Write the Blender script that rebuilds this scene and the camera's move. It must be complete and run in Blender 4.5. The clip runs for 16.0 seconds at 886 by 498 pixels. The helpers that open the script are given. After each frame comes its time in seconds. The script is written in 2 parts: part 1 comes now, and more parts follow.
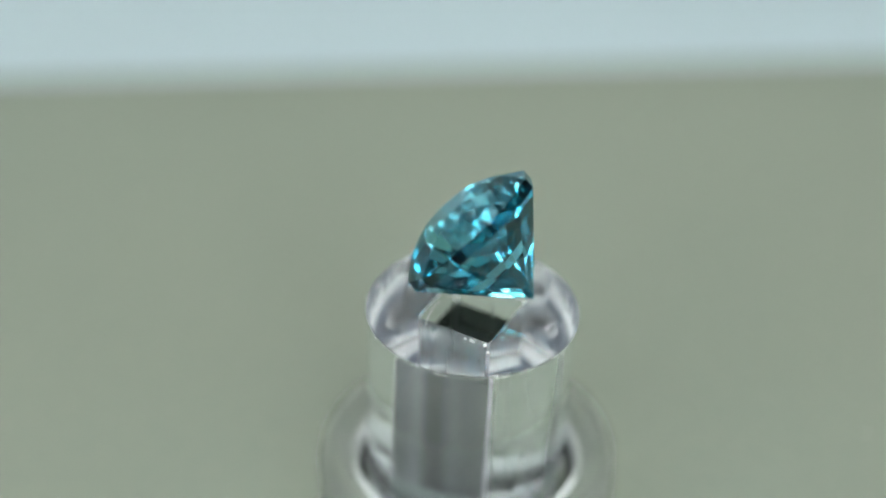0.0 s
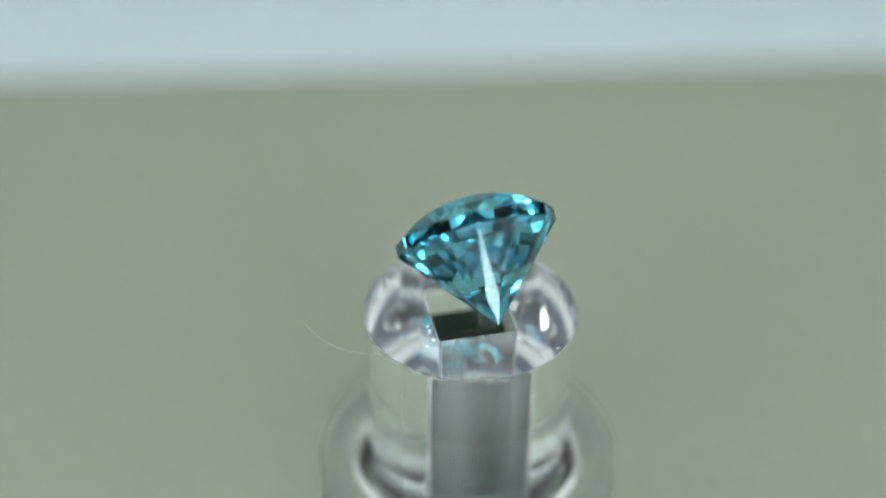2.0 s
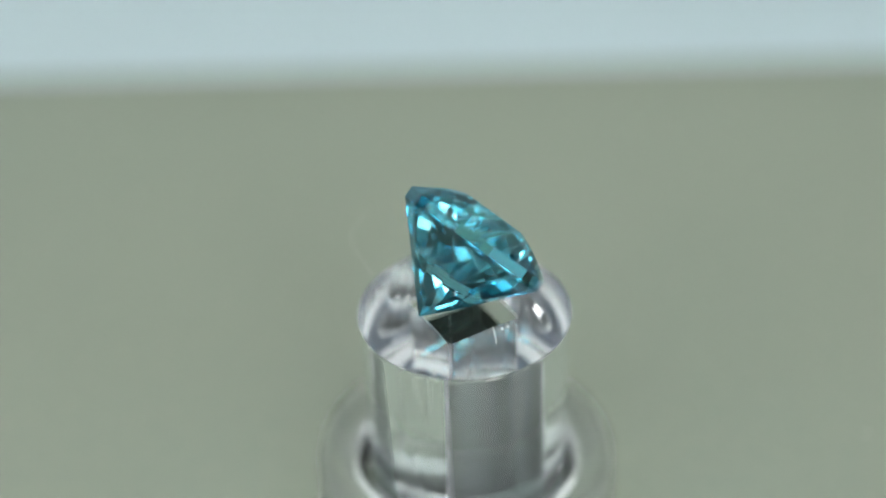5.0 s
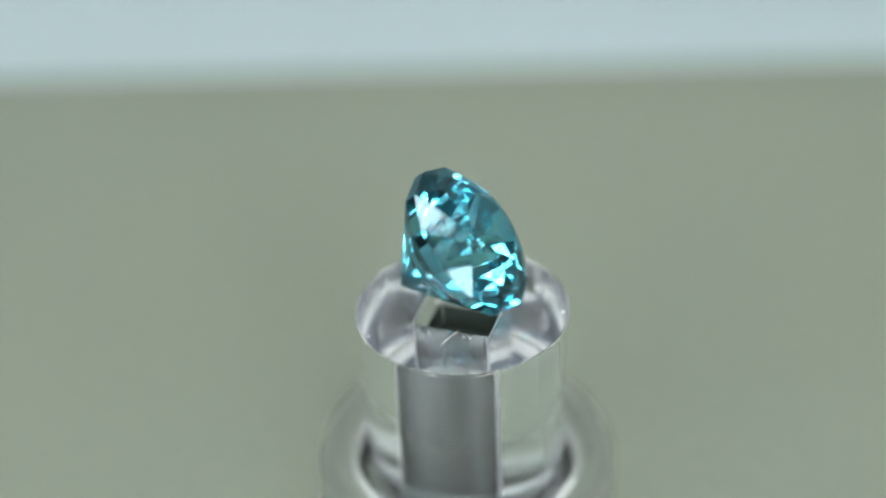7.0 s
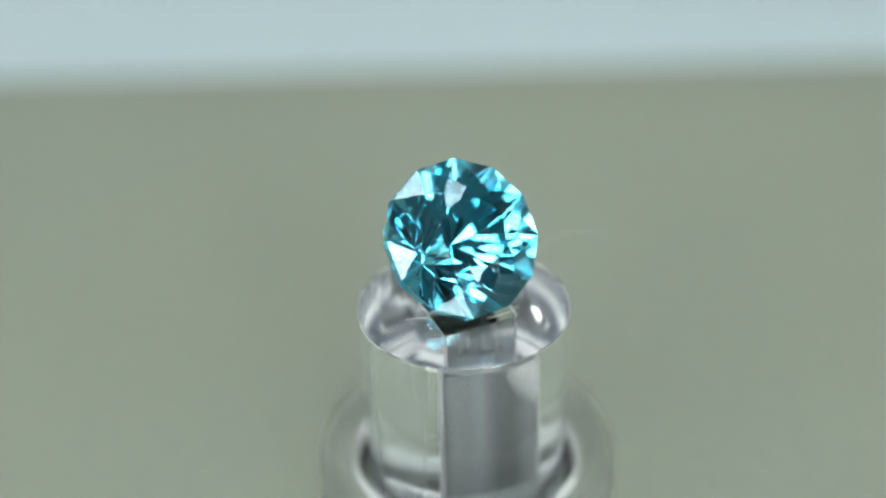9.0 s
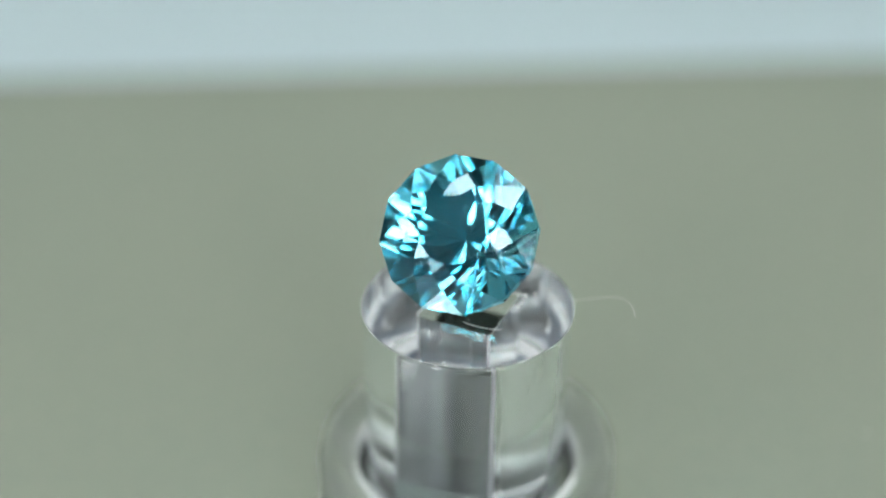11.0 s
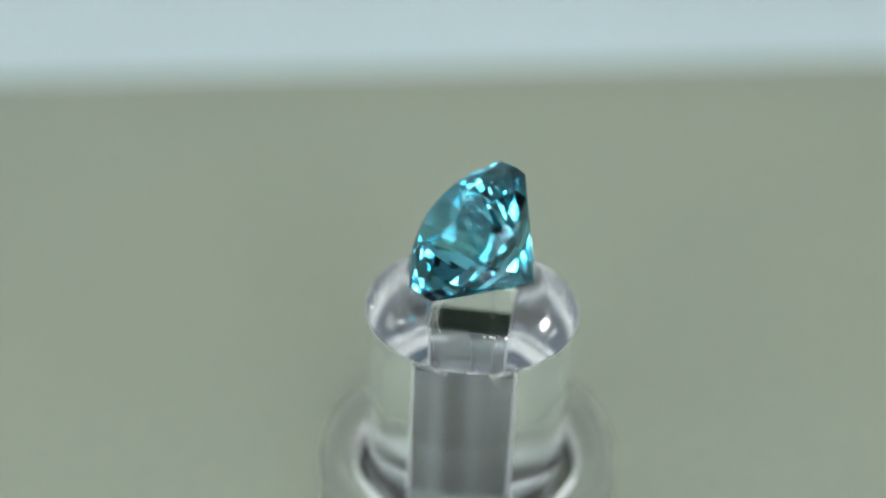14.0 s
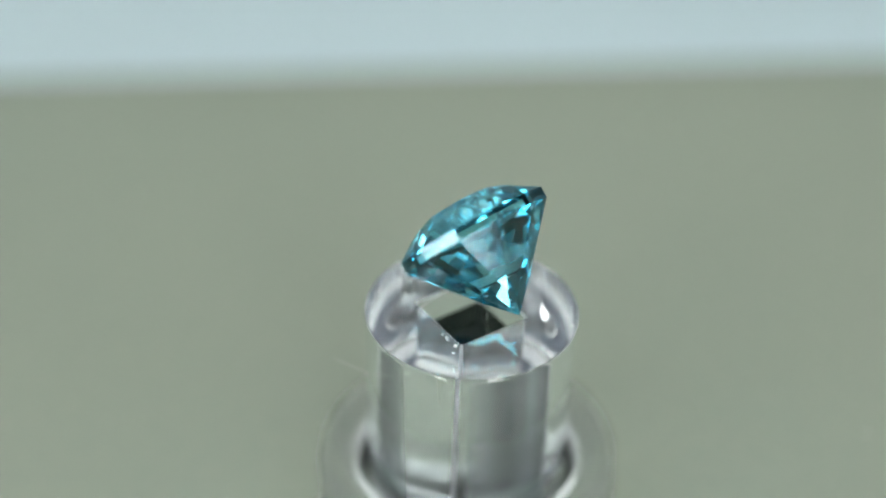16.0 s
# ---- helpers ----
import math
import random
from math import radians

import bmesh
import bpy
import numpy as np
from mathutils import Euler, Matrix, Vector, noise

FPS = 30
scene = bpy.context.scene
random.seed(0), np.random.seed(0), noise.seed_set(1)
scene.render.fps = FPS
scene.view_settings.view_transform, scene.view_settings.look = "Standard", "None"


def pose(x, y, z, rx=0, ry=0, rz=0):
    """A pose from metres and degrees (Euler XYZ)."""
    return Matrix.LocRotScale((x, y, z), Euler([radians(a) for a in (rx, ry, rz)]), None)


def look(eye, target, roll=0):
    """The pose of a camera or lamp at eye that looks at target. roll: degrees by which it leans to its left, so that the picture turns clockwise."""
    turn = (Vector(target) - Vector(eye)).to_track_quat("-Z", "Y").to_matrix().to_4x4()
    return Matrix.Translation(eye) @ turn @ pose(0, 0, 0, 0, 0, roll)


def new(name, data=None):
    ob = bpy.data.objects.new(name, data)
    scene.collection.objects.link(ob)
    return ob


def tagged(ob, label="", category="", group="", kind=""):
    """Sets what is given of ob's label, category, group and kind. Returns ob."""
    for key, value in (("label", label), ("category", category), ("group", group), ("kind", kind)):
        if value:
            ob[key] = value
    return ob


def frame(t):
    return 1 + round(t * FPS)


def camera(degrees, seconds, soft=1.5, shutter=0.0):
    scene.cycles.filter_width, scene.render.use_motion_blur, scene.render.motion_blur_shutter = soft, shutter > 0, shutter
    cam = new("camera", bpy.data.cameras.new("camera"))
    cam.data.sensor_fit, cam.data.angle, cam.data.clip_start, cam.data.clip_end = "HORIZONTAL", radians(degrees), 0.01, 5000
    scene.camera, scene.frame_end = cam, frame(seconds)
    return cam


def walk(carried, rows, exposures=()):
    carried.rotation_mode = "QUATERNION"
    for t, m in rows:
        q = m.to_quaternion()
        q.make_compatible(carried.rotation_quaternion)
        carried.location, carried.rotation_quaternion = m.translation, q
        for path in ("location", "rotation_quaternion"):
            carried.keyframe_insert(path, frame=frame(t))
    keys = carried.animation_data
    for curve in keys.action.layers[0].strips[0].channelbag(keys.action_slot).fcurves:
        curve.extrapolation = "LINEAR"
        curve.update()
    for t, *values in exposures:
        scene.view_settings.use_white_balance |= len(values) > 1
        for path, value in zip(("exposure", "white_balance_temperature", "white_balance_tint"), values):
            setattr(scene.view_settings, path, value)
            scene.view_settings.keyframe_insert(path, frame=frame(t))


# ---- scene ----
MM = 0.001
RIM = 0.762            # height of the peg's rim; the plinth's top is at 0.75
TOP = 0.75             # top of the plinth
DESK = 0.69

# ---- camera ----
cam = camera(30, 16.0, soft=1.8)
cam.data.dof.use_dof = True
cam.data.dof.focus_distance = 0.0746
cam.data.dof.aperture_fstop = 12.5
eye = Vector((0.0, -61.624 * MM, RIM + 46.643 * MM))
aim = Vector((-1.1726 * MM, 1.594 * MM, RIM + 2.201 * MM))
walk(cam, [(0.0, look(eye, aim, -0.1)), (16.0, look(eye, aim, -0.1))], exposures=[(0.0, 0.16), (4.0, 0.16), (7.0, 0.14), (9.0, 0.14), (12.0, 0.16), (16.0, 0.16)])


# ---- light ----
world = bpy.data.worlds.new("room_air")
world.use_nodes = True
scene.world = world
world.node_tree.nodes["Background"].inputs[0].default_value = (0.62, 0.72, 0.75, 1)
world.node_tree.nodes["Background"].inputs[1].default_value = 0.05


# ---- materials ----
def mat(name, color, rough=0.5, metal=0.0, spec=0.5):
    m = bpy.data.materials.new(name)
    m.use_nodes = True
    b = m.node_tree.nodes["Principled BSDF"]
    b.inputs["Base Color"].default_value = (*color, 1)
    b.inputs["Roughness"].default_value = rough
    b.inputs["Metallic"].default_value = metal
    b.inputs["Specular IOR Level"].default_value = spec
    return m


def mottled(m, dark, light, coarse, fine, bump=0.0, bump_scale=4000.0):
    """Two scales of colour variation and a fine relief on a principled material."""
    nt = m.node_tree
    b = nt.nodes["Principled BSDF"]
    tc = nt.nodes.new("ShaderNodeTexCoord")
    n1 = nt.nodes.new("ShaderNodeTexNoise")
    n1.inputs["Scale"].default_value = coarse
    n1.inputs["Detail"].default_value = 3
    n2 = nt.nodes.new("ShaderNodeTexNoise")
    n2.inputs["Scale"].default_value = fine
    n2.inputs["Detail"].default_value = 5
    mix = nt.nodes.new("ShaderNodeMath")
    mix.operation = "MULTIPLY_ADD"
    mix.inputs[1].default_value = 0.35
    half = nt.nodes.new("ShaderNodeMath")
    half.operation = "MULTIPLY"
    half.inputs[1].default_value = 0.65
    ramp = nt.nodes.new("ShaderNodeValToRGB")
    ramp.color_ramp.elements[0].position, ramp.color_ramp.elements[1].position = 0.3, 0.7
    ramp.color_ramp.elements[0].color = (*dark, 1)
    ramp.color_ramp.elements[1].color = (*light, 1)
    for n in (n1, n2):
        nt.links.new(tc.outputs["Object"], n.inputs["Vector"])
    nt.links.new(n1.outputs["Fac"], half.inputs[0])
    nt.links.new(n2.outputs["Fac"], mix.inputs[0])
    nt.links.new(half.outputs[0], mix.inputs[2])
    nt.links.new(mix.outputs[0], ramp.inputs[0])
    nt.links.new(ramp.outputs[0], b.inputs["Base Color"])
    if bump:
        n3 = nt.nodes.new("ShaderNodeTexNoise")
        n3.inputs["Scale"].default_value = bump_scale
        bp = nt.nodes.new("ShaderNodeBump")
        bp.inputs["Strength"].default_value = bump
        bp.inputs["Distance"].default_value = 0.0001
        nt.links.new(tc.outputs["Object"], n3.inputs["Vector"])
        nt.links.new(n3.outputs["Fac"], bp.inputs["Height"])
        nt.links.new(bp.outputs[0], b.inputs["Normal"])
    return m


def clear(name, color, ior, rough=0.0):
    m = bpy.data.materials.new(name)
    m.use_nodes = True
    nt = m.node_tree
    nt.nodes.remove(nt.nodes["Principled BSDF"])
    g = nt.nodes.new("ShaderNodeBsdfGlass")
    g.inputs["Color"].default_value = (*color, 1)
    g.inputs["IOR"].default_value = ior
    g.inputs["Roughness"].default_value = rough
    nt.links.new(g.outputs[0], nt.nodes["Material Output"].inputs[0])
    return m


def hazed(m, low, high, scale, color):
    """Lays a thin diffuse haze over a clear material: wear, fine scratches, painted lamp sheen."""
    nt = m.node_tree
    out = nt.nodes["Material Output"]
    glass = out.inputs[0].links[0].from_node
    tc = nt.nodes.new("ShaderNodeTexCoord")
    mp = nt.nodes.new("ShaderNodeMapping")
    mp.inputs["Scale"].default_value = scale
    n = nt.nodes.new("ShaderNodeTexNoise")
    n.inputs["Scale"].default_value = 1.0
    n.inputs["Detail"].default_value = 5
    rng = nt.nodes.new("ShaderNodeMapRange")
    rng.inputs["From Min"].default_value, rng.inputs["From Max"].default_value = 0.35, 0.7
    rng.inputs["To Min"].default_value, rng.inputs["To Max"].default_value = low, high
    d = nt.nodes.new("ShaderNodeBsdfDiffuse")
    d.inputs["Color"].default_value = (*color, 1)
    mix = nt.nodes.new("ShaderNodeMixShader")
    nt.links.new(tc.outputs["Object"], mp.inputs[0])
    nt.links.new(mp.outputs[0], n.inputs["Vector"])
    nt.links.new(n.outputs["Fac"], rng.inputs[0])
    nt.links.new(rng.outputs[0], mix.inputs[0])
    nt.links.new(glass.outputs[0], mix.inputs[1])
    nt.links.new(d.outputs[0], mix.inputs[2])
    nt.links.new(mix.outputs[0], out.inputs[0])
    return m


def glow(name, color, strength):
    m = bpy.data.materials.new(name)
    m.use_nodes = True
    b = m.node_tree.nodes["Principled BSDF"]
    b.inputs["Base Color"].default_value = (0.8, 0.8, 0.8, 1)
    b.inputs["Emission Color"].default_value = (*color, 1)
    b.inputs["Emission Strength"].default_value = strength
    return m


M_PLINTH = mottled(mat("grey_green_laminate", (0.3, 0.33, 0.28), 0.6, spec=0.25), (0.180, 0.216, 0.172), (0.215, 0.241, 0.188), 22, 900, 0.15)
M_DESK = mottled(mat("pale_blue_white_laminate", (0.6, 0.66, 0.7), 0.6, spec=0.25), (0.43, 0.54, 0.56), (0.46, 0.575, 0.595), 6, 200)
M_WALL = mottled(mat("grey_plaster", (0.4, 0.42, 0.42), 0.85), (0.08, 0.088, 0.09), (0.115, 0.122, 0.125), 3, 60)
M_NORTH = mottled(mat("pale_mint_plaster", (0.6, 0.66, 0.62), 0.85), (0.58, 0.65, 0.61), (0.64, 0.70, 0.66), 3, 60)
M_CEIL = mottled(mat("grey_ceiling", (0.7, 0.7, 0.7), 0.85), (0.20, 0.21, 0.21), (0.24, 0.245, 0.24), 3, 60)
M_FLOOR = mottled(mat("dark_floor", (0.1, 0.09, 0.08), 0.5), (0.08, 0.075, 0.07), (0.13, 0.12, 0.10), 4, 80)
M_ACRYL = hazed(clear("clear_acrylic", (0.965, 0.985, 0.978), 1.49), 0.012, 0.055, (600, 600, 70), (0.8, 0.86, 0.84))
# the lavender haze paints the overhead lamp's soft reflection into the top
M_ACRYL_TOP = hazed(clear("polished_clear_acrylic", (0.985, 0.985, 0.995), 1.49, 0.05), 0.012, 0.06, (500, 500, 500), (0.84, 0.83, 0.94))
M_ACRYL_CUT = hazed(clear("frosted_clear_acrylic", (0.97, 0.97, 0.98), 1.49, 0.3), 0.08, 0.24, (500, 500, 500), (0.84, 0.84, 0.92))
M_DISC = hazed(clear("worn_clear_acrylic", (0.86, 0.88, 0.86), 1.49, 0.28), 0.01, 0.05, (400, 400, 400), (0.7, 0.74, 0.7))
M_FIBRE = mat("white_fibre", (0.75, 0.74, 0.72), 0.7)
M_RUBBER = mat("black_rubber", (0.03, 0.034, 0.032), 0.5)
M_PALE_BAND = mottled(mat("pale_plastic", (0.6, 0.63, 0.62), 0.4), (0.56, 0.60, 0.585), (0.66, 0.69, 0.68), 300, 3000)
M_DARK_BAND = mottled(mat("dark_blue_grey_plastic", (0.06, 0.08, 0.1), 0.35), (0.045, 0.06, 0.08), (0.07, 0.095, 0.12), 300, 3000)
M_FOOT = mat("grey_plastic", (0.10, 0.125, 0.12), 0.45)
M_SHAFT = mat("brushed_steel", (0.45, 0.45, 0.46), 0.38, 0.85)
M_CAP = mat("dark_polished_steel", (0.06, 0.072, 0.068), 0.05, 1.0)
M_LAMP = glow("lamp_glow", (1.0, 0.985, 1.0), 8.2)
M_SIDE_LAMP = glow("side_lamp_glow", (0.98, 0.98, 1.0), 12.0)
M_FRONT = glow("front_panel_glow", (1.0, 0.985, 0.98), 6.5)
M_CEILING_FILL = glow("ceiling_fill_glow", (0.97, 1.0, 1.0), 9.0)
M_WALL_FILL = glow("wall_fill_glow", (0.93, 0.98, 1.0), 10.5)
M_METAL = mat("white_painted_steel", (0.7, 0.7, 0.7), 0.4)


def reflection_bands(m, dark, light):
    """Bands along z, painted into the colour in place of reflections."""
    nt = m.node_tree
    tc = nt.nodes.new("ShaderNodeTexCoord")
    mp = nt.nodes.new("ShaderNodeMapping")
    mp.inputs["Scale"].default_value = (620, 620, 15)
    n = nt.nodes.new("ShaderNodeTexNoise")
    n.inputs["Scale"].default_value = 1.0
    n.inputs["Detail"].default_value = 4
    ramp = nt.nodes.new("ShaderNodeValToRGB")
    ramp.color_ramp.elements[0].position, ramp.color_ramp.elements[1].position = 0.4, 0.64
    ramp.color_ramp.elements[0].color, ramp.color_ramp.elements[1].color = (*dark, 1), (*light, 1)
    nt.links.new(tc.outputs["Object"], mp.inputs[0])
    nt.links.new(mp.outputs[0], n.inputs["Vector"])
    nt.links.new(n.outputs["Fac"], ramp.inputs[0])
    nt.links.new(ramp.outputs[0], nt.nodes["Principled BSDF"].inputs["Base Color"])


reflection_bands(M_SHAFT, (0.012, 0.015, 0.017), (0.175, 0.185, 0.205))


def zircon():
    """Blue zircon: doubly refracting, one ray pale yellow-green and the other blue."""
    m = bpy.data.materials.new("blue_zircon")
    m.use_nodes = True
    nt = m.node_tree
    nt.nodes.remove(nt.nodes["Principled BSDF"])
    g = nt.nodes.new("ShaderNodeBsdfGlass")
    g.inputs["Color"].default_value = (0.11, 0.77, 0.985, 1)
    g.inputs["IOR"].default_value = 1.97
    g.inputs["Roughness"].default_value = 0.0
    b = nt.nodes.new("ShaderNodeBsdfPrincipled")
    b.inputs["Base Color"].default_value = (0.66, 0.96, 0.88, 1)
    b.inputs["Transmission Weight"].default_value = 1.0
    b.inputs["Roughness"].default_value = 0.0
    b.inputs["IOR"].default_value = 1.94
    mix = nt.nodes.new("ShaderNodeMixShader")
    mix.inputs[0].default_value = 0.58
    nt.links.new(g.outputs[0], mix.inputs[1])
    nt.links.new(b.outputs[0], mix.inputs[2])
    nt.links.new(mix.outputs[0], nt.nodes["Material Output"].inputs[0])
    return m


M_GEM = zircon()


# ---- building helpers ----
def part(name, bm, material, parent=None, label=""):
    me = bpy.data.meshes.new(name)
    bm.normal_update()
    bm.to_mesh(me)
    bm.free()
    me.materials.append(material)
    ob = new(name, me)
    if parent is not None:
        ob.parent = parent
    if label:
        ob["label"] = label
    return ob


def box(bm, x0, y0, z0, x1, y1, z1, bevel=0.0):
    res = bmesh.ops.create_cube(bm, size=1.0)
    for v in res["verts"]:
        v.co = Vector(((x0 + x1) / 2 + v.co.x * (x1 - x0), (y0 + y1) / 2 + v.co.y * (y1 - y0), (z0 + z1) / 2 + v.co.z * (z1 - z0)))
    if bevel:
        es = list({e for v in res["verts"] for e in v.link_edges})
        bmesh.ops.bevel(bm, geom=es, offset=bevel, segments=3, affect="EDGES", profile=0.5)


def lathe(bm, profile, n=96, closed=True):
    """Revolve (r, z) points round z; a closed profile makes a ring-shaped solid."""
    rings = []
    for r, z in profile:
        rings.append([bm.verts.new((r * math.cos(2 * math.pi * k / n), r * math.sin(2 * math.pi * k / n), z)) for k in range(n)])
    pairs = list(zip(rings, rings[1:] + rings[:1])) if closed else list(zip(rings, rings[1:]))
    for a, b in pairs:
        for k in range(n):
            f = bm.faces.new((a[k], a[(k + 1) % n], b[(k + 1) % n], b[k]))
            f.smooth = True
    return rings


# ---- room ----
def room():
    for name, m, b in (
        ("wall_north", M_NORTH, (-1.6, 1.5, 0, 1.6, 1.6, 2.4)),
        ("wall_south", M_WALL, (-1.6, -1.9, 0, 1.6, -1.8, 2.4)),
        ("wall_east", M_WALL, (1.6, -1.9, 0, 1.7, 1.6, 2.4)),
        ("wall_west", M_WALL, (-1.7, -1.9, 0, -1.6, 1.6, 2.4)),
        ("floor", M_FLOOR, (-1.7, -1.9, -0.1, 1.7, 1.6, 0)),
        ("ceiling", M_CEIL, (-1.7, -1.9, 2.4, 1.7, 1.6, 2.5)),
    ):
        bm = bmesh.new()
        box(bm, *b)
        ob = part(name, bm, m)
        tagged(ob, {"wall_north": "pale mint plaster room wall", "floor": "dark plain floor of the room", "ceiling": "plain grey plaster room ceiling"}.get(name, "plain grey plaster room wall"), name.split("_")[0], kind="structure")


def desk():
    t = tagged(new("desk"), "pale blue-white desk under the grey-green plinth", "desk")
    bm = bmesh.new()
    box(bm, -0.7, -0.45, DESK - 0.03, 0.7, 0.75, DESK, 0.002)
    part("desktop", bm, M_DESK, t)
    for x in (-0.65, 0.65):
        for y in (-0.40, 0.70):
            bm = bmesh.new()
            box(bm, x - 0.025, y - 0.025, 0, x + 0.025, y + 0.025, DESK - 0.0302, 0.003)
            part("leg", bm, M_METAL, t)


def plinth():
    t = tagged(new("plinth"), "grey-green matte plinth with a straight far edge", "plinth")
    t.matrix_basis = pose(0, 45.4 * MM, 0, 0, 0, 3.75)
    bm = bmesh.new()
    box(bm, -0.109, -0.065, DESK, 0.109, -0.001, TOP - 0.0031, 0.0008)
    part("body", bm, M_PLINTH, t)
    bm = bmesh.new()
    box(bm, -0.11, -0.066, TOP - 0.003, 0.11, 0, TOP, 0.0008)
    part("top_sheet", bm, M_PLINTH, t)


def dust():
    """Loose specks on the plinth."""
    rnd = random.Random(11)
    bm = bmesh.new()
    for _ in range(30):
        x, y, r = rnd.uniform(-0.035, 0.035), rnd.uniform(-0.01, 0.04), rnd.uniform(0.025, 0.06) * MM
        if math.hypot(x, y) < 0.0085:
            continue
        res = bmesh.ops.create_icosphere(bm, subdivisions=1, radius=r)
        for v in res["verts"]:
            v.co = Vector((v.co.x * rnd.uniform(0.6, 1.6) + x, v.co.y * rnd.uniform(0.6, 1.6) + y, v.co.z * 0.5 + TOP + r * 0.4))
    ob = part("dust", bm, M_FIBRE)
    tagged(ob, "loose pale dust specks on the plinth", "dust", kind="stuff")


def panel_lamp(name, m, w, h, glowing, label, mount):
    """A flat lamp that shines along its own -z."""
    t = tagged(new(name), label, "lamp")
    t.matrix_basis = m
    bm = bmesh.new()
    box(bm, -w / 2 - 0.004, -h / 2 - 0.004, 0.0, w / 2 + 0.004, h / 2 + 0.004, 0.012, 0.002)
    part("housing", bm, M_METAL, t)
    bm = bmesh.new()
    box(bm, -w / 2, -h / 2, -0.003, w / 2, h / 2, -0.0002)
    part("diffuser", bm, glowing, t)
    inv = m.inverted()
    for a, b in mount:
        p0, p1 = inv @ Vector(a), inv @ Vector(b)
        d = p1 - p0
        bm = bmesh.new()
        bmesh.ops.create_cone(bm, cap_ends=True, segments=16, radius1=0.004, radius2=0.004, depth=d.length)
        bmesh.ops.transform(bm, matrix=Matrix.Translation((p0 + p1) / 2) @ d.to_track_quat("Z", "Y").to_matrix().to_4x4(), verts=bm.verts)
        part("arm", bm, M_METAL, t)


def way(azimuth, elevation, distance):
    """A point seen from the stone: azimuth clockwise from +y, degrees and metres."""
    a, e = radians(azimuth), radians(elevation)
    return Vector((math.sin(a) * math.cos(e), math.cos(a) * math.cos(e), math.sin(e))) * distance + Vector((0, 0, RIM + 0.004))


# builds a glowing wall panel, an added fill source shaped like a window
def window(name, m, w, h):
    t = tagged(new(name), "bright white-framed fill panel added on the wall, out of view", "window", kind="structure")
    t.matrix_basis = m
    bm = bmesh.new()
    box(bm, -w / 2, -0.002, -h / 2, w / 2, 0.002, h / 2)
    part("pane", bm, M_WALL_FILL, t)
    for b in ((-w / 2 - 0.05, -0.03, -h / 2 - 0.05, -w / 2, 0.03, h / 2 + 0.05), (w / 2, -0.03, -h / 2 - 0.05, w / 2 + 0.05, 0.03, h / 2 + 0.05),
              (-w / 2, -0.03, h / 2, w / 2, 0.03, h / 2 + 0.05), (-w / 2, -0.03, -h / 2 - 0.05, w / 2, 0.03, -h / 2), (-0.02, -0.025, -h / 2, 0.02, 0.025, h / 2)):
        bm = bmesh.new()
        box(bm, *b)
        part("panel_frame", bm, M_METAL, t)


STONE = Vector((0, 0, RIM + 0.004))
room()
desk()
plinth()
dust()
p = Vector((-0.012, 0.079, RIM + 0.404))
panel_lamp("overhead_lamp", look(p, p - Vector((0, 0, 1))), 0.32, 0.118, M_LAMP, "flat white panel lamp above the plinth", [(p + Vector((0, 0, 0.012)), (p.x, p.y, 2.4))])
for turn, lift, w, h in ((-147.5, 29, 0.125, 0.095), (154, 31, 0.13, 0.16)):
    p = way(turn, lift, 0.45)
    panel_lamp("side_lamp", look(p, STONE), w, h, M_SIDE_LAMP, "small white panel lamp standing on the desk", [(p + Vector((-0.006 if turn < 0 else 0.006, -0.012, 0)), (p.x - (0.006 if turn < 0 else -0.006), p.y - 0.012, DESK))])
for turn, lift, w, h in ((153, -27, 0.028, 0.024), (-149, -27, 0.018, 0.022)):
    p = way(turn, lift, 0.09)
    panel_lamp("front_lamp", look(p, STONE), w, h, M_FRONT, "low white panel lamp before the plinth", [(p + Vector((0, -0.010, -0.008)), (p.x, p.y - 0.010, DESK))])
# two unseen fill panels, added to lift the north wall and the stone
for x in (-0.8, 0.8):
    panel_lamp("ceiling_fill", look((x, 0.55, 2.388), (x, 0.55, 0)), 0.14, 1.2, M_CEILING_FILL, "long white fill panel added on the ceiling, out of view", [])
# side fill for the stone, placed where no facet mirrors it; both unseen
window("wall_fill_1", pose(-1.565, -1.2, 1.2, 0, 0, 90), 1.0, 0.6)
window("wall_fill_2", pose(1.565, -1.2, 1.2, 0, 0, 90), 1.0, 0.6)


# ---- turning stand, peg and stone (millimetres, scaled to metres) ----
def scaled(bm):
    bmesh.ops.scale(bm, vec=(MM, MM, MM), verts=bm.verts)
    return bm


BORE = 1.844           # half of the square bore's side
BORE_X, BORE_Y, BORE_TURN = -0.063, -0.028, -88.8


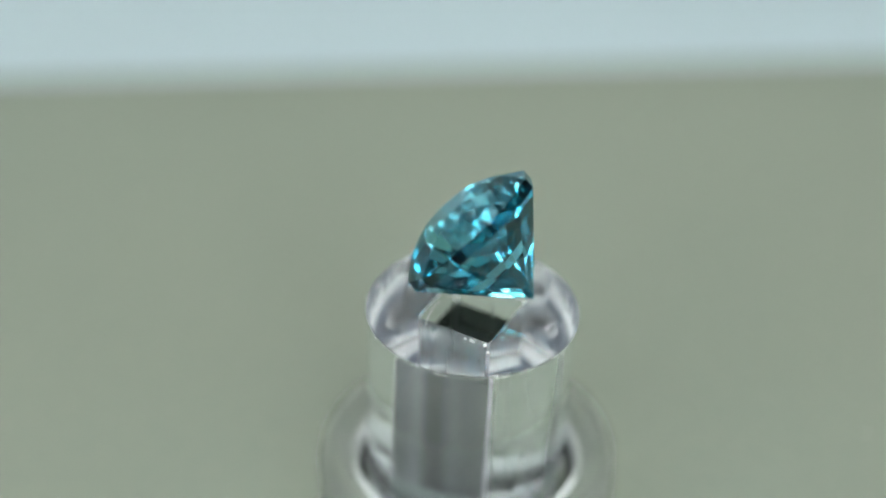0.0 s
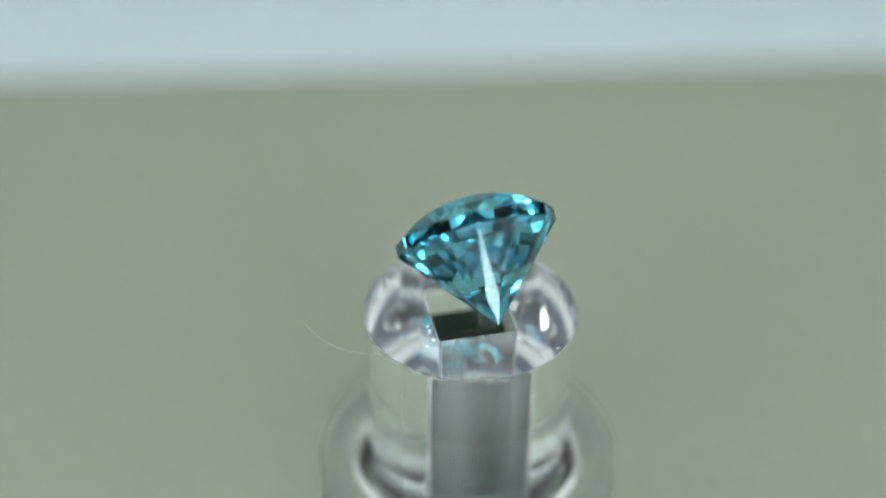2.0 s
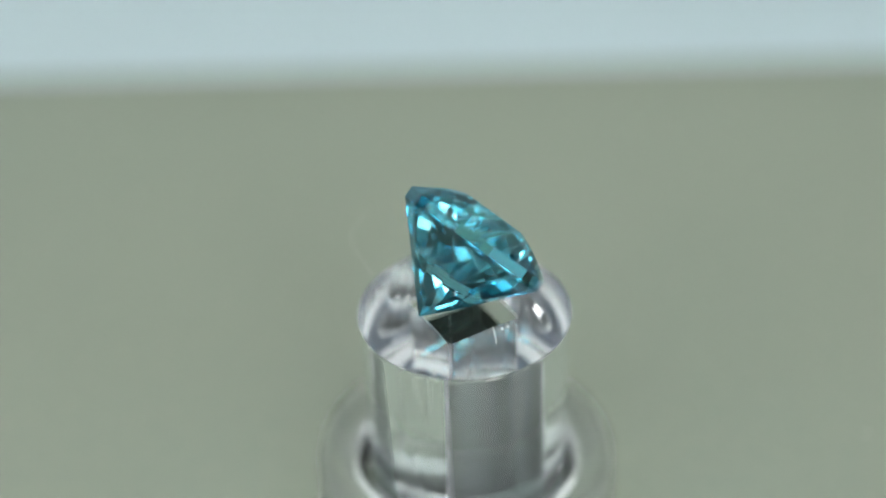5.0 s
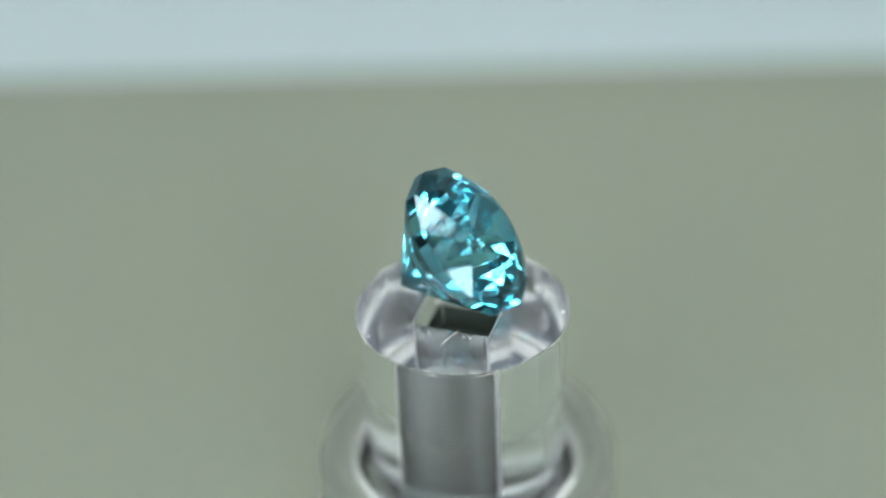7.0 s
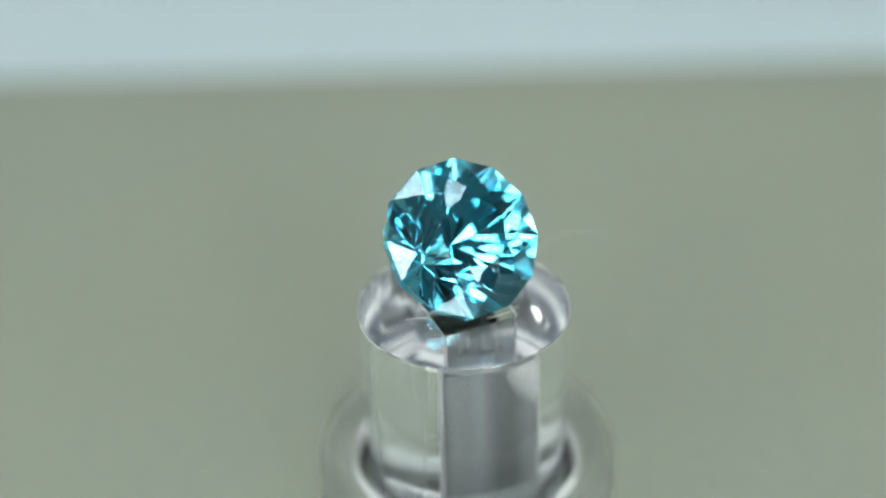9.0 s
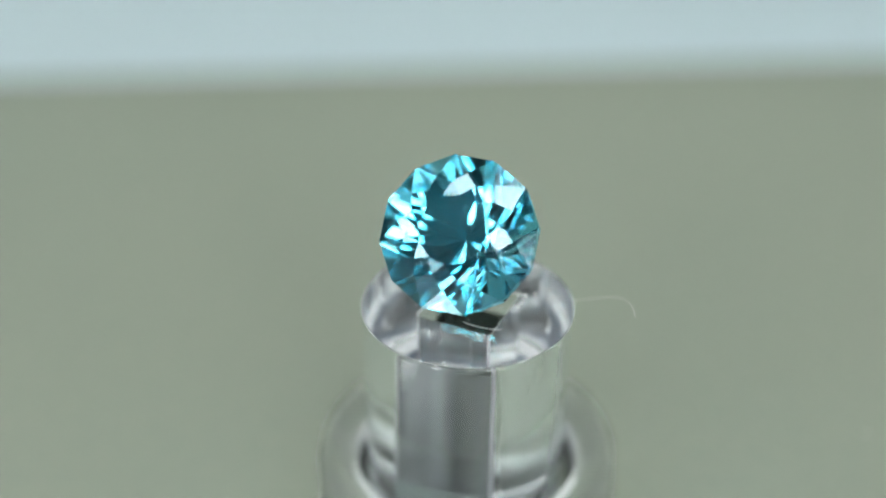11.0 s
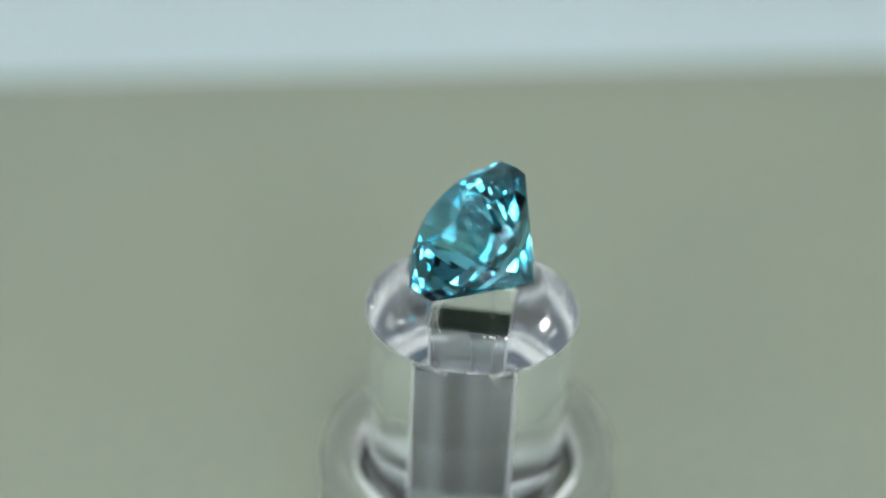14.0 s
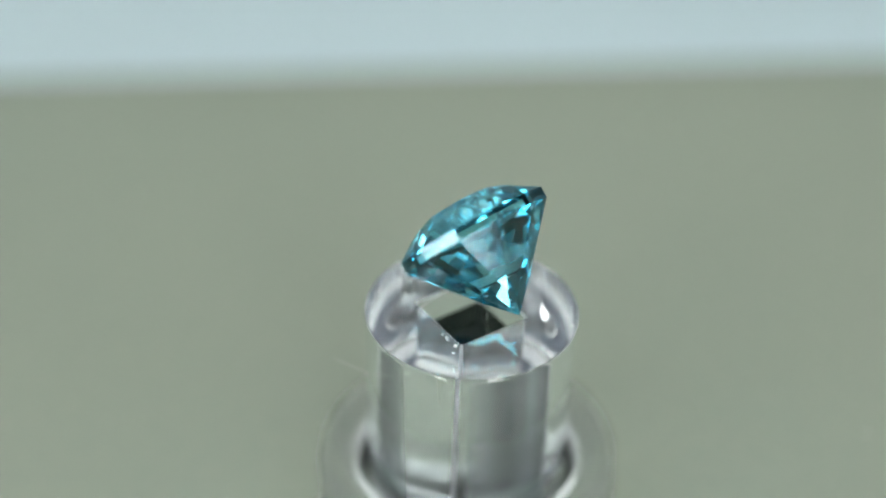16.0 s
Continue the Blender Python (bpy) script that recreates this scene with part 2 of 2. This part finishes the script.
def base_disc():
    t = tagged(new("turntable_base"), "round clear acrylic base disc on the table", "turntable")
    bm = bmesh.new()
    lathe(bm, [(5.62, -11.9), (7.2, -11.9), (7.3, -11.75), (7.3, -9.1), (7.2, -8.6), (6.95, -8.3), (6.6, -8.2), (6.2, -8.35), (5.9, -8.75), (5.66, -9.5), (5.56, -11.75)])
    bmesh.ops.recalc_face_normals(bm, faces=bm.faces)
    part("clear_disc", scaled(bm), M_DISC, t).visible_shadow = False
    bm = bmesh.new()
    lathe(bm, [(5.05, -10.6), (5.42, -10.6), (5.46, -10.1), (5.4, -9.75), (5.25, -9.65), (5.1, -9.72), (5.05, -9.9)])
    bmesh.ops.recalc_face_normals(bm, faces=bm.faces)
    part("collar", scaled(bm), M_RUBBER, t, "black rubber ring round the peg's foot")
    # pale wall added to give the bright crescent low on the peg
    bm = bmesh.new()
    lathe(bm, [(5.475, -11.6), (5.515, -11.6), (5.54, -9.0), (5.53, -8.7), (5.50, -8.65), (5.475, -8.75)])
    bmesh.ops.recalc_face_normals(bm, faces=bm.faces)
    part("pale_liner", scaled(bm), M_PALE_BAND, t, "pale liner added inside the clear ring for its bright crescent")
    bm = bmesh.new()
    box(bm, -1.78, -1.78, -11.93, 1.78, 1.78, -1.56, 0.04)
    ob = part("square_shaft", scaled(bm), M_SHAFT, t, "grey square shaft in the bore with painted reflection bands")
    bm = bmesh.new()
    box(bm, -1.8, -1.8, -1.55, 1.8, 1.8, -1.45, 0.03)
    part("cap", scaled(bm), M_CAP, ob, "dark polished cap on the shaft")
    bm = bmesh.new()
    box(bm, -1.82, -1.82, -10.3, 1.82, 1.82, -8.7, 0.05)
    part("foot_block", scaled(bm), M_FOOT, ob, "grey plastic block round the shaft's foot")
    bm = bmesh.new()
    bmesh.ops.create_cone(bm, cap_ends=True, segments=12, radius1=0.06, radius2=0.05, depth=3.1)
    bmesh.ops.translate(bm, vec=(0.9, 0.3, 0.055), verts=bm.verts)
    part("pin", scaled(bm), M_ACRYL, ob, "fine clear pin that carries the stone")
    ob.matrix_basis = pose(0.034 * MM, -0.246 * MM, 0, 2.1, 0.37, 0) @ pose(0, 0, 0, 0, 0, BORE_TURN)
    return t


def peg():
    """Clear rod with a square bore."""
    bm = bmesh.new()
    n = 128
    prof = [(4.72, -10.2), (4.79, -10.17), (4.82, -10.1), (4.93, -0.35), (5.0, -0.05), (4.95, 0.0)]
    rings = lathe(bm, prof, n, closed=False)
    c, s = math.cos(radians(BORE_TURN)), math.sin(radians(BORE_TURN))
    q = BORE
    corners = [(q, q), (-q, q), (-q, -q), (q, -q)]
    per = n // 4
    ring = []
    for i in range(4):
        (x0, y0), (x1, y1) = corners[i], corners[(i + 1) % 4]
        for k in range(per):
            u = k / per
            x, y = x0 + (x1 - x0) * u, y0 + (y1 - y0) * u
            ring.append((BORE_X + c * x - s * y, BORE_Y + s * x + c * y))
    start = min(range(n), key=lambda i: (ring[i][0] - 9) ** 2 + ring[i][1] ** 2)
    ring = ring[start:] + ring[:start]
    # the four corners are lightly chamfered
    cut = [i for i in range(n) if abs(math.hypot(ring[i][0] - BORE_X, ring[i][1] - BORE_Y) - q * math.sqrt(2)) < 1e-6]
    for i in cut:
        (x0, y0), (x1, y1) = ring[i - 1], ring[(i + 1) % n]
        ring[i] = ((x0 + x1) / 2, (y0 + y1) / 2)
    wide = 1 + 0.045 / q
    lips = [bm.verts.new((BORE_X + (x - BORE_X) * wide, BORE_Y + (y - BORE_Y) * wide, 0.0)) for x, y in ring]
    tops = [bm.verts.new((x, y, -0.05)) for x, y in ring]
    bots = [bm.verts.new((x, y, -10.2)) for x, y in ring]
    for k in range(n):
        j = (k + 1) % n
        bm.faces.new((rings[-1][k], rings[-1][j], lips[j], lips[k])).material_index = 1
        bm.faces.new((lips[k], lips[j], tops[j], tops[k])).material_index = 2
        bm.faces.new((tops[k], tops[j], bots[j], bots[k])).material_index = 2 if k in cut or j in cut else 0
        bm.faces.new((bots[k], bots[j], rings[0][j], rings[0][k]))
    bmesh.ops.recalc_face_normals(bm, faces=bm.faces)
    ob = part("display_peg", scaled(bm), M_ACRYL)
    ob.data.materials.append(M_ACRYL_TOP)
    ob.data.materials.append(M_ACRYL_CUT)
    ob.visible_shadow = False
    # rings added under the peg so its top mirrors dark and bright bands
    for name, prof, material, label in (
        ("pale_band_ring", [(3.85, -11.7), (4.68, -11.7), (4.68, -10.19), (4.64, -10.15), (3.85, -10.15)], M_PALE_BAND, "pale ring added under the peg for a bright band"),
        ("dark_band_ring", [(2.95, -11.7), (3.84, -11.7), (3.84, -10.18), (3.80, -10.14), (2.95, -10.14)], M_DARK_BAND, "dark blue-grey ring added under the peg for a dark band"),
        ("pale_line_ring", [(2.82, -11.7), (2.94, -11.7), (2.94, -10.10), (2.90, -10.06), (2.86, -10.06), (2.82, -10.10)], M_PALE_BAND, "thin pale ring added under the peg for a bright line"),
        ("dark_line_ring", [(2.62, -11.7), (2.81, -11.7), (2.81, -10.15), (2.62, -10.15)], M_RUBBER, "thin black ring added round the bore for a dark line"),
    ):
        bm = bmesh.new()
        lathe(bm, prof)
        bmesh.ops.recalc_face_normals(bm, faces=bm.faces)
        part(name, scaled(bm), material, ob, label)
    # black square added to darken what the peg's top mirrors beside the bore
    bm = bmesh.new()
    for side in ((-2.35, 1.87, 2.35, 2.35), (-2.35, -2.35, 2.35, -1.87), (1.87, -1.87, 2.35, 1.87), (-2.35, -1.87, -1.87, 1.87)):
        box(bm, side[0], side[1], -10.9, side[2], side[3], -10.12)
    bmesh.ops.transform(bm, matrix=Matrix.Translation((BORE_X, BORE_Y, 0)) @ Matrix.Rotation(radians(BORE_TURN), 4, "Z"), verts=bm.verts)
    part("dark_band_square", scaled(bm), M_RUBBER, ob, "square black edging added round the bore's foot to darken it")

    def fibre(name, pts, r, label):
        cu = bpy.data.curves.new(name, "CURVE")
        cu.dimensions, cu.bevel_depth, cu.bevel_resolution, cu.resolution_u = "3D", r * MM, 1, 8
        sp = cu.splines.new("NURBS")
        sp.points.add(len(pts) - 1)
        for k, p in enumerate(pts):
            sp.points[k].co = (p[0] * MM, p[1] * MM, p[2] * MM, 1)
        sp.use_endpoint_u, sp.order_u = True, 4
        cu.materials.append(M_FIBRE)
        f = new(name, cu)
        f.parent = ob
        f["label"] = label

    fibre("lint_fibre", [(-4.3, -2.4, 0.02), (-5.4, -2.7, 0.4), (-6.6, -2.8, 0.9), (-7.5, -1.9, 1.1), (-7.9, -0.9, 1.2)], 0.003, "fine white lint fibre on the rim")
    fibre("lint_fibre", [(-0.5, 1.5, 0.1), (-1.2, 1.55, 0.06), (-1.8, 1.45, 0.04), (-2.3, 1.15, 0.03)], 0.013, "fine white lint fibre on the bore")
    fibre("lint_fibre", [(2.9, 0.0, 0.04), (2.5, 0.25, 0.15), (2.1, 0.3, 0.12), (1.8, 0.45, 0.05)], 0.010, "fine white lint fibre on the bore")
    rnd = random.Random(4)
    for cx, cy, size in ((-2.2, -0.85, 0.07), (-2.17, -1.15, 0.10), (-2.22, -1.3, 0.06), (-2.15, -1.85, 0.10), (-2.5, -2.2, 0.07), (2.1, 0.8, 0.07), (2.12, 1.1, 0.06), (3.3, -3.4, 0.06), (-1.0, 4.6, 0.06)):
        bm = bmesh.new()
        bmesh.ops.create_icosphere(bm, subdivisions=1, radius=size)
        for v in bm.verts:
            v.co = Vector((v.co.x * rnd.uniform(0.5, 1.3), v.co.y * rnd.uniform(0.5, 1.3), v.co.z * rnd.uniform(0.3, 0.6)))
        bmesh.ops.translate(bm, vec=(cx, cy, size * 0.2), verts=bm.verts)
        part("chip", scaled(bm), M_FIBRE, ob, "tiny white chip of acrylic")
    return tagged(ob, "clear acrylic display peg with a square bore, under the stone", "stand")


def gemstone():
    """Round twelve-sided brilliant."""
    rg, hg, dp, rm, rs, ru, rp, slope = 3.70, 0.55, 4.345, 2.72, 2.2, 1.6, 1.1, 0.62
    zones = ("table", "crown", "girdle", "pavilion")
    bm = bmesh.new()
    c15 = math.cos(radians(15))

    def ring(r, z, off):
        return [bm.verts.new((r * math.cos(radians(30 * k + off)), r * math.sin(radians(30 * k + off)), z)) for k in range(12)]

    top, bot = hg / 2, -hg / 2
    zm, zs = top + slope * (rg - rm * c15), top + slope * (rg - rs)
    zu = zm + (zs - zm) / (rm - rs * c15) * (rm - ru)
    g1, g0 = ring(rg, top, 0), ring(rg, bot, 0)
    m, s, u = ring(rm, zm, 15), ring(rs, zs, 0), ring(ru, zu, 15)
    p = ring(rp, -dp + (dp + bot) * rp * c15 / rg, 15)
    cu = bm.verts.new((0, 0, -dp))
    for k in range(12):
        j, i = (k + 1) % 12, (k - 1) % 12
        for zone, corners in (
            ("girdle", (g0[k], g0[j], g1[j], g1[k])),
            ("crown", (g1[k], g1[j], m[k])),
            ("crown", (g1[k], m[k], s[k], m[i])),
            ("crown", (m[k], s[j], u[k], s[k])),
            ("crown", (s[k], u[k], u[i])),
            ("pavilion", (g0[j], g0[k], p[k])),
            ("pavilion", (g0[k], p[i], cu, p[k])),
        ):
            bm.faces.new(corners).material_index = zones.index(zone)
    bm.faces.new(u).material_index = zones.index("table")
    bmesh.ops.recalc_face_normals(bm, faces=bm.faces)
    ob = new("gemstone")
    for i, zone in enumerate(zones):
        piece = bm.copy()
        bmesh.ops.delete(piece, geom=[f for f in piece.faces if f.material_index != i], context="FACES")
        for f in piece.faces:
            f.material_index = 0
        part(zone, scaled(piece), M_GEM, ob)
    bm.free()
    return tagged(ob, "faceted round teal-blue zircon, tilted on the clear peg", "gemstone")


base = base_disc()
rod = peg()
stone = gemstone()


# ---- movement ----
def motions():
    rate, middle = 24.16, 2.515
    rod_rest = pose(0.097 * MM, -0.218 * MM, 0, 2.1, 0.37, 0)
    stone_rest = pose(0.38 * MM, 0.129 * MM, 4.074 * MM, 0, 0, 7.72) @ pose(0, 0, 0, -46.99) @ pose(0, 0, 0, 0, 0, 15.36)
    for thing, rest in ((base, pose(0, 0, 0)), (rod, rod_rest), (stone, stone_rest)):
        rows = []
        for i in range(33):
            t = 0.5 * i
            rows.append((t, pose(0, 0, RIM, 0, 0, -rate * (t - middle)) @ rest))
        walk(thing, rows)


motions()
